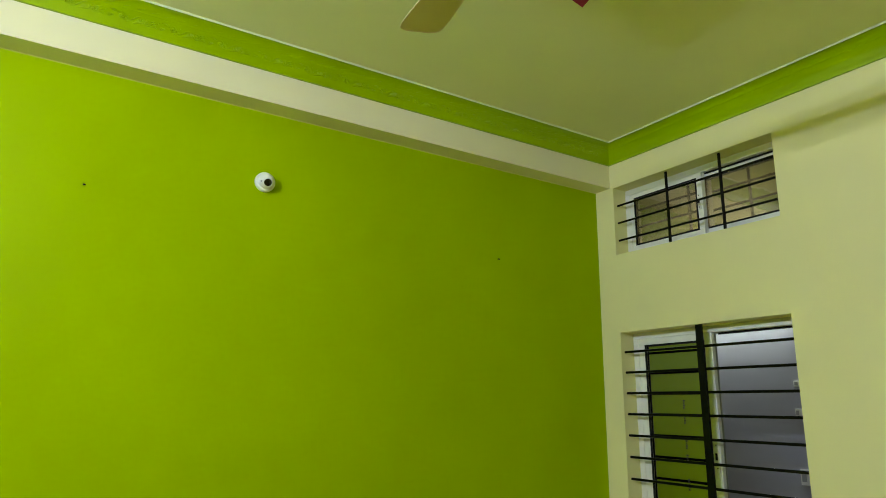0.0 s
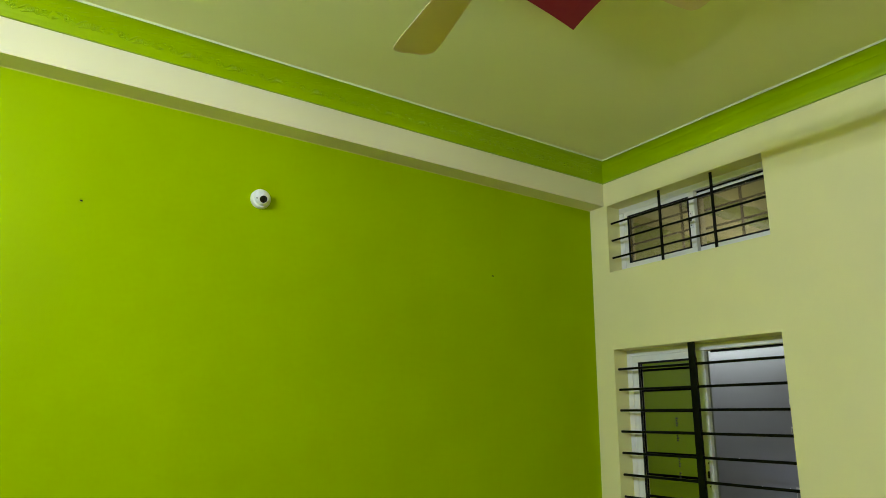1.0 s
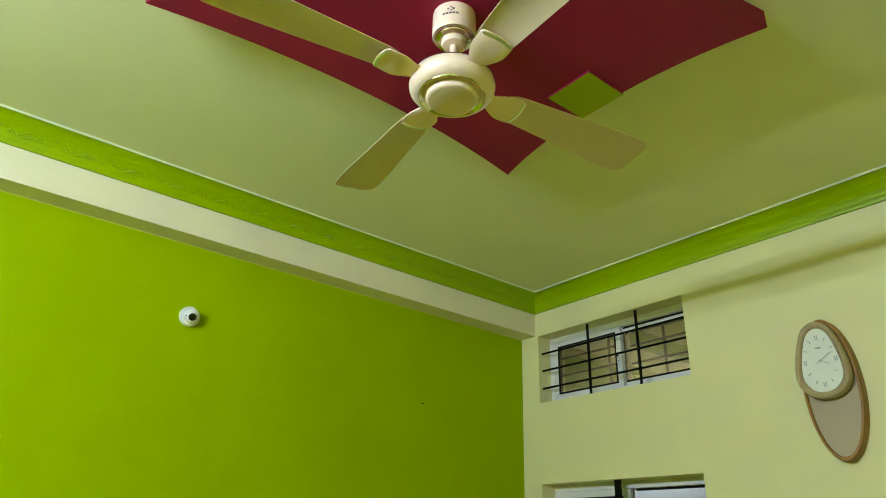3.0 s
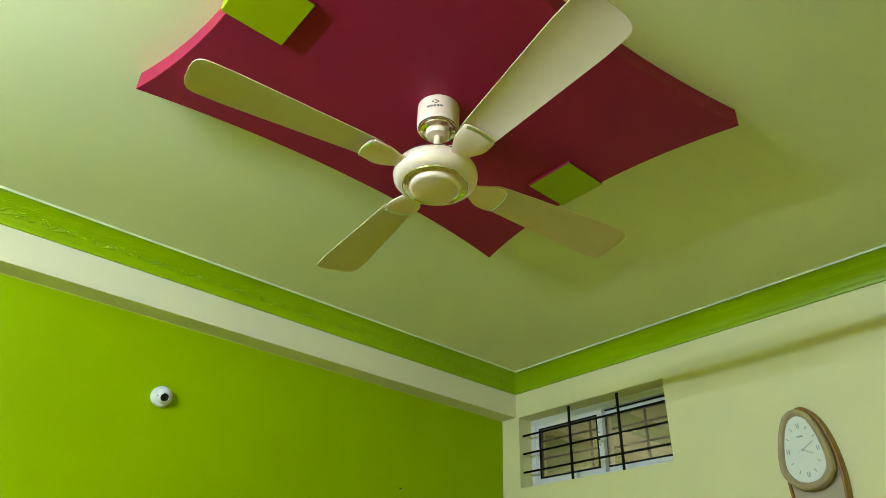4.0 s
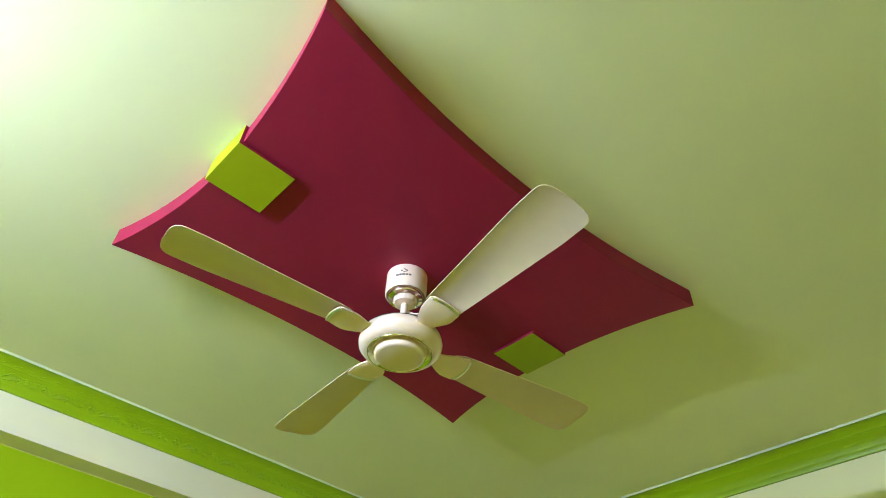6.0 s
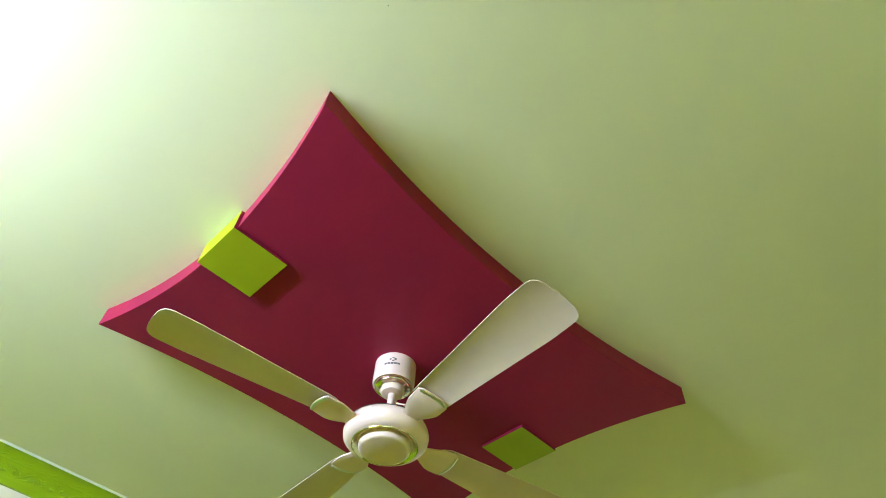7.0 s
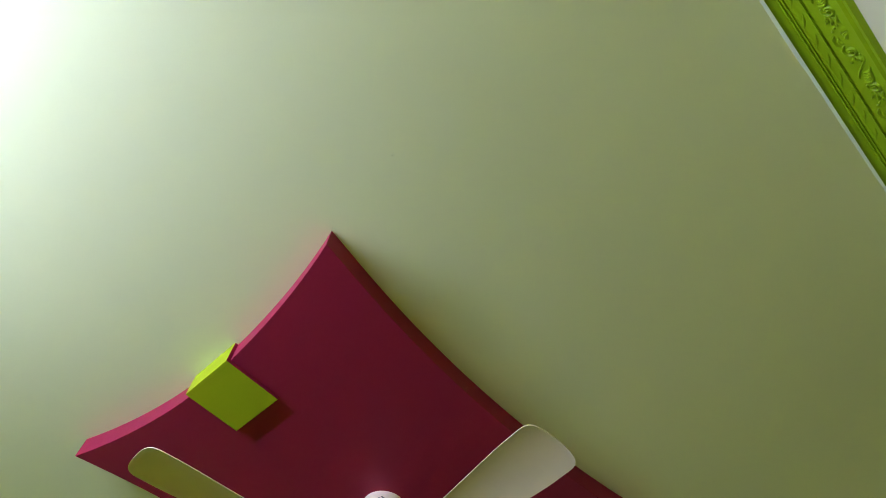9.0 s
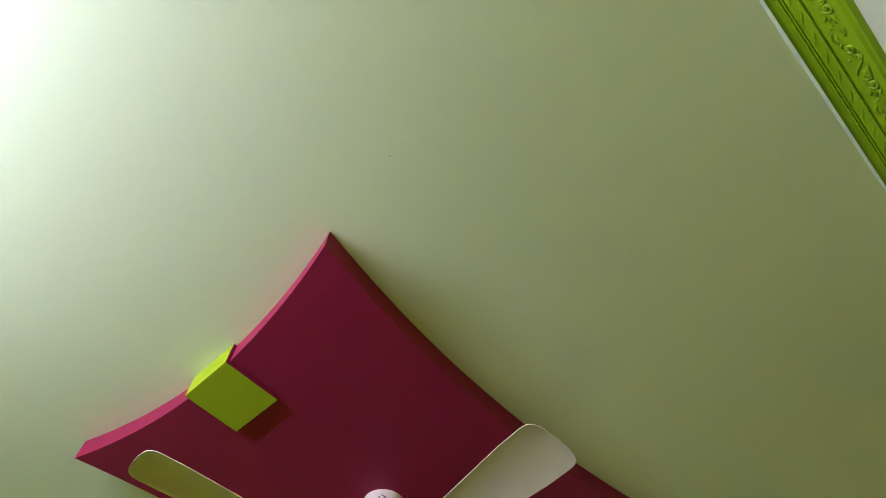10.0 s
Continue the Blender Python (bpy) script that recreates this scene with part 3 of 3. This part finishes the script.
def blade_mesh():
    """Along +x from the motor; a thin cambered blade with a rounded tip."""
    bm = bmesh.new()
    m = 10
    r0, r1 = 0.165, 0.672
    stations = [i / 20 * 0.91 for i in range(20)] + [0.91 + 0.09 * math.sin(math.pi / 2 * i / 12) for i in range(13)]
    n = len(stations) - 1
    top, bot = [], []
    for s in stations:
        r = r0 + (r1 - r0) * s
        half = 0.046 + 0.028 * min(1, s * 1.25)
        edge = 1.0
        if s > 0.91:
            edge = max(0.02, 1 - ((s - 0.91) / 0.09) ** 3.2) ** (1 / 3.2)
        if s < 0.06:
            edge = 0.75 + 0.25 * math.sqrt(s / 0.06)
        ta, ba = [], []
        for k in range(m + 1):
            v = -1 + 2 * k / m
            y = v * half * edge
            z = 0.006 * (1 - v * v) * edge - y * math.tan(radians(9))
            ta.append(bm.verts.new((r, y, z + 0.0012)))
            ba.append(bm.verts.new((r, y, z - 0.0012)))
        top.append(ta)
        bot.append(ba)
    for g, up in ((top, True), (bot, False)):
        for i in range(n):
            for k in range(m):
                f = (g[i][k], g[i + 1][k], g[i + 1][k + 1], g[i][k + 1])
                bm.faces.new(f if up else f[::-1])
    for i in range(n):
        bm.faces.new((top[i][0], bot[i][0], bot[i + 1][0], top[i + 1][0]))
        bm.faces.new((top[i][m], top[i + 1][m], bot[i + 1][m], bot[i][m]))
    for k in range(m):
        bm.faces.new((top[0][k], top[0][k + 1], bot[0][k + 1], bot[0][k]))
        bm.faces.new((top[n][k], bot[n][k], bot[n][k + 1], top[n][k + 1]))
    return bm


TILT = math.tan(radians(9))


def bracket_mesh():
    """Pressed blade iron: narrow at the motor, as wide as the blade at its gently bowed outer end."""
    bm = bmesh.new()
    n, m = 18, 12
    low, high = [], []
    for i in range(n + 1):
        s = i / n
        half = 0.021 + 0.026 * (3 * min(1, s * 1.5) ** 2 - 2 * min(1, s * 1.5) ** 3)
        rl, rh = [], []
        for k in range(m + 1):
            v = -1 + 2 * k / m
            corner = max(0.0, abs(v) - 0.8) / 0.2
            r = 0.098 + 0.116 * s + 0.008 * s * (1 - v * v) - 0.007 * s ** 4 * corner ** 2
            y = v * half
            z = -0.008 - 0.004 * math.sin(math.pi * s) - y * TILT * s - 0.003 * (1 - v ** 4)
            rl.append(bm.verts.new((r, y, z)))
            rh.append(bm.verts.new((r, y * 0.97, z + 0.006)))
        low.append(rl)
        high.append(rh)
    for i in range(n):
        for k in range(m):
            bm.faces.new((low[i][k], low[i][k + 1], low[i + 1][k + 1], low[i + 1][k]))
            bm.faces.new((high[i][k], high[i + 1][k], high[i + 1][k + 1], high[i][k + 1]))
        bm.faces.new((low[i][0], low[i + 1][0], high[i + 1][0], high[i][0]))
        bm.faces.new((low[i][m], high[i][m], high[i + 1][m], low[i + 1][m]))
    for k in range(m):
        bm.faces.new((low[0][k], high[0][k], high[0][k + 1], low[0][k + 1]))
        bm.faces.new((low[n][k], low[n][k + 1], high[n][k + 1], high[n][k]))
    return bm


def bracket_trim():
    """Polished strip wrapped over the iron's outer end."""
    bm = bmesh.new()
    pts = []
    for i in range(13):
        v = -0.88 + 1.76 * i / 12
        pts.append((0.2175 - 0.009 * v * v, v * 0.046, -0.0105 - v * 0.046 * TILT + 0.002 * v * v))
    return add_tube(bm, pts, 0.0052, 10, 0.75)


BLADE_Z = 2.800 - PZ
first = None
for i in range(4):
    m = Matrix.Translation((0, 0, BLADE_Z)) @ Matrix.Rotation(radians(BLADE_TURN + 90 * i), 4, "Z")
    if first is None:
        bl = part("blade", blade_mesh(), BLADE, fan, "long ivory metal blade", True)
        br = part("bracket", bracket_mesh(), IVORY, bl, "", True)
        tr = part("bracket_trim", bracket_trim(), STRIP, bl, "shiny chrome trim", True)
        first = (bl, br, tr)
        bl.matrix_basis = m
    else:
        bl = new("blade", first[0].data)
        bl.parent = fan
        bl.matrix_basis = m
        tagged(bl, "long ivory metal blade")
        for nm, src in (("bracket", first[1]), ("bracket_trim", first[2])):
            o = new(nm, src.data)
            o.parent = bl

# plain maker's mark on the canopy: an arrow shape over a row of bars
def on_cup(a, z, w, h, r=0.0645):
    bm = bmesh.new()
    add_box(bm, r - 0.0015, r + 0.0012, -w / 2, w / 2, z - h / 2 - PZ, z + h / 2 - PZ, 0, None)
    bmesh.ops.rotate(bm, cent=(0, 0, 0), matrix=Matrix.Rotation(a, 3, "Z"), verts=bm.verts)
    return bm


MARK = radians(-49)
for k in range(5):
    part("mark_bar", on_cup(MARK + (k - 2) * 0.155, 2.9955, 0.0078, 0.0060, 0.0606), MARK_INK, canopy)
for k in range(3):
    for d in (-1, 1):
        part("mark_bar", on_cup(MARK + 0.15 - 0.065 * k, 3.0105 + d * (0.0015 + 0.0022 * k), 0.0048, 0.003, 0.0606), MARK_INK, canopy)
part("mark_bar", on_cup(MARK - 0.10, 3.0105, 0.005, 0.005, 0.0606), MARK_INK, canopy)

# ---- security camera on the green wall ----
dome = empty("security_camera", m=Matrix.Translation((XG, 0.796, 2.536)) @ Matrix.Rotation(radians(90), 4, "Y") @ Matrix.Diagonal((1, 1, 0.8, 1)))
tagged(dome, "small white dome security camera on the green wall", "security camera")
part("base", lathe([(0.0, 0.0), (0.043, 0.0), (0.0445, 0.004), (0.0435, 0.018), (0.040, 0.026), (0.034, 0.029), (0.0, 0.029)], 40), DOMEW, dome, "", True)
ball = part("ball", lathe([(0.0, 0.004)] + [(0.034 * math.sin(radians(a)), 0.036 - 0.034 * math.cos(radians(a))) for a in range(20, 150, 8)] + [(0.017, 0.064), (0.015, 0.060), (0.0, 0.060)], 40), DOMEW, dome, "", True)
ball.matrix_basis = Matrix.Translation((0, 0, 0.036)) @ Euler((radians(-2), radians(26), 0)).to_matrix().to_4x4() @ Matrix.Translation((0, 0, -0.036))
part("lens", lathe([(0.0, 0.0605), (0.0172, 0.0605), (0.0165, 0.0640), (0.012, 0.0668), (0.0, 0.068)], 28), LENS, ball, "dark glass lens", True)
bm = bmesh.new()
add_tube(bm, [(0.0, -0.026, 0.056), (0.0, -0.028, 0.0585)], 0.004, 10)
part("sensor", bm, GREYAL, ball)

# two empty wall plugs in the green wall
for y, z in ((0.116, 2.397), (2.065, 2.360)):
    w = empty("wall_plug", m=Matrix.Translation((XG, y, z)) @ Matrix.Rotation(radians(90), 4, "Y"))
    part("sleeve", lathe([(0.0045, 0.0), (0.0065, 0.0), (0.0065, 0.003), (0.0045, 0.0035), (0.0035, 0.001)], 14), GREEN, w)
    bm = bmesh.new()
    add_tube(bm, [(0, 0, 0), (0.003, 0.004, 0.009)], 0.0028, 8)
    part("screw", bm, RUBBER, w)
    tagged(w, "tiny dark screw plug in the green wall", "wall plug")

# nail hole left in the ceiling
hole = empty("nail_head", m=Matrix.Translation((-0.275, 0.143, ZC)) @ Matrix.Rotation(math.pi, 4, "X"))
part("shank", lathe([(0.0, -0.004), (0.0008, -0.004), (0.0008, 0.0004), (0.0, 0.0004)], 10), RUBBER, hole)
part("head", lathe([(0.0, 0.0003), (0.0013, 0.0003), (0.0011, 0.0009), (0.0, 0.0011)], 12), RUBBER, hole)
tagged(hole, "tiny dark nail head in the pale ceiling", "nail")

# ---- wall clock on its oval board ----
board = empty("clock_board", (-0.974, YW, 2.289))
tagged(board, "oval taupe board with brown wooden rim behind the clock", "clock board")


def oval(a, b, n=72):
    return [(a * math.cos(2 * math.pi * i / n), b * math.sin(2 * math.pi * i / n)) for i in range(n)]


def stand_up(bm):
    """Plan outline (x, y, z up) to a wall piece: z becomes distance out of the wall, towards -y."""
    bmesh.ops.transform(bm, matrix=Matrix(((1, 0, 0, 0), (0, 0, -1, 0), (0, 1, 0, 0), (0, 0, 0, 1))), verts=bm.verts)
    return bm


def band(outer, inner, levels):
    """A closed moulding between two outlines: levels are (mix from outer to inner, height)."""
    bm = bmesh.new()
    n = len(outer)
    rows = [[bm.verts.new((o[0] + (q[0] - o[0]) * k, o[1] + (q[1] - o[1]) * k, z)) for o, q in zip(outer, inner)] for k, z in levels]
    for r, q in zip(rows, rows[1:]):
        for i in range(n):
            bm.faces.new((r[i], r[(i + 1) % n], q[(i + 1) % n], q[i]))
    return bm


part("rim", stand_up(band(oval(0.107, 0.278), oval(0.094, 0.262), [(0, 0), (0, 0.040), (0.2, 0.045), (0.8, 0.045), (1, 0.041), (1, 0.010)])), OVALRIM, board, "brown wooden rim", True)
part("face", stand_up(extrude_outline(oval(0.0945, 0.2625), 0.0, 0.037)), TAUPE, board)

clock = empty("wall_clock", (-0.982, YW - 0.037, 2.391))
tagged(clock, "rounded-triangle wall clock with tan wood bezel, white dial", "wall clock")
part("mount", stand_up(extrude_outline(oval(0.045, 0.070, 40), 0.0, 0.014)), OVALRIM, clock)
HALF = [(0.0, 0.160), (0.046, 0.138), (0.074, 0.082), (0.093, 0.012), (0.101, -0.052), (0.092, -0.096), (0.055, -0.136), (0.0, -0.150)]
CTRL = HALF + [(-x, y) for x, y in HALF[-2:0:-1]]
OUT = closed_curve(CTRL)
INN = [(x * 0.76, y * 0.83 + 0.0) for x, y in OUT]
part("bezel", stand_up(band(OUT, INN, [(1, 0.012), (0.4, 0.012), (0, 0.018), (0, 0.038), (0.12, 0.046), (0.45, 0.050), (0.8, 0.047), (1, 0.040), (1, 0.028)])), BEZEL, clock, "tan wooden bezel", True)
dial = part("dial", stand_up(extrude_outline([(x * 0.78, y * 0.85) for x, y in OUT], 0.012, 0.032)), DIAL, clock, "white dial")


def dial_bar(x, z, w, h, a, mat, parent, name, y0=-0.0345, y1=-0.032):
    bm = bmesh.new()
    add_box(bm, -w / 2, w / 2, y0, y1, -h / 2, h / 2)
    bmesh.ops.rotate(bm, cent=(0, 0, 0), matrix=Matrix.Rotation(a, 3, "Y"), verts=bm.verts)
    bmesh.ops.translate(bm, vec=(x, 0, z), verts=bm.verts)
    return part(name, bm, mat, parent)


for k in range(12):
    a = 2 * math.pi * k / 12
    rx, rz = 0.058, 0.086
    x, z = rx * math.sin(a), rz * math.cos(a) + 0.008 * math.cos(a)
    if k % 3 == 0:
        for d in (-1, 1):
            dial_bar(x + d * 0.004, z, 0.0032, 0.019, 0.1 * d, SILVER, dial, "hour_mark")
    else:
        dial_bar(x, z, 0.0032, 0.014, a, SILVER, dial, "hour_mark")
dial_bar(0.0, 0.052, 0.022, 0.005, 0, MAKER, dial, "maker_bar")
for nm, a, ln, w, mat, y in (("minute_pointer", 1.02, 0.058, 0.0035, POINTER, -0.037), ("hour_pointer", 2.05, 0.045, 0.0055, POINTER2, -0.0355), ("second_pointer", 4.3, 0.022, 0.0016, POINTER, -0.039)):
    dial_bar(math.sin(a) * ln * 0.42, math.cos(a) * ln * 0.42, w, ln, a, mat, dial, nm, y, y + 0.0012)
bm = bmesh.new()
add_tube(bm, [(0, -0.032, 0), (0, -0.0405, 0)], 0.0042, 12)
part("axle", bm, POINTER, dial)

# switches on the next room's wall
switch_plate(-3.25, 1.82, 0.05, 0.05, 1, "small white switch on the grey-blue wall")
switch_plate(-3.225, 1.575, 0.12, 0.07, 3, "white three-switch plate on the grey-blue wall")
switch_plate(-3.235, 1.05, 0.13, 0.13, 2, "white socket plate on the grey-blue wall")
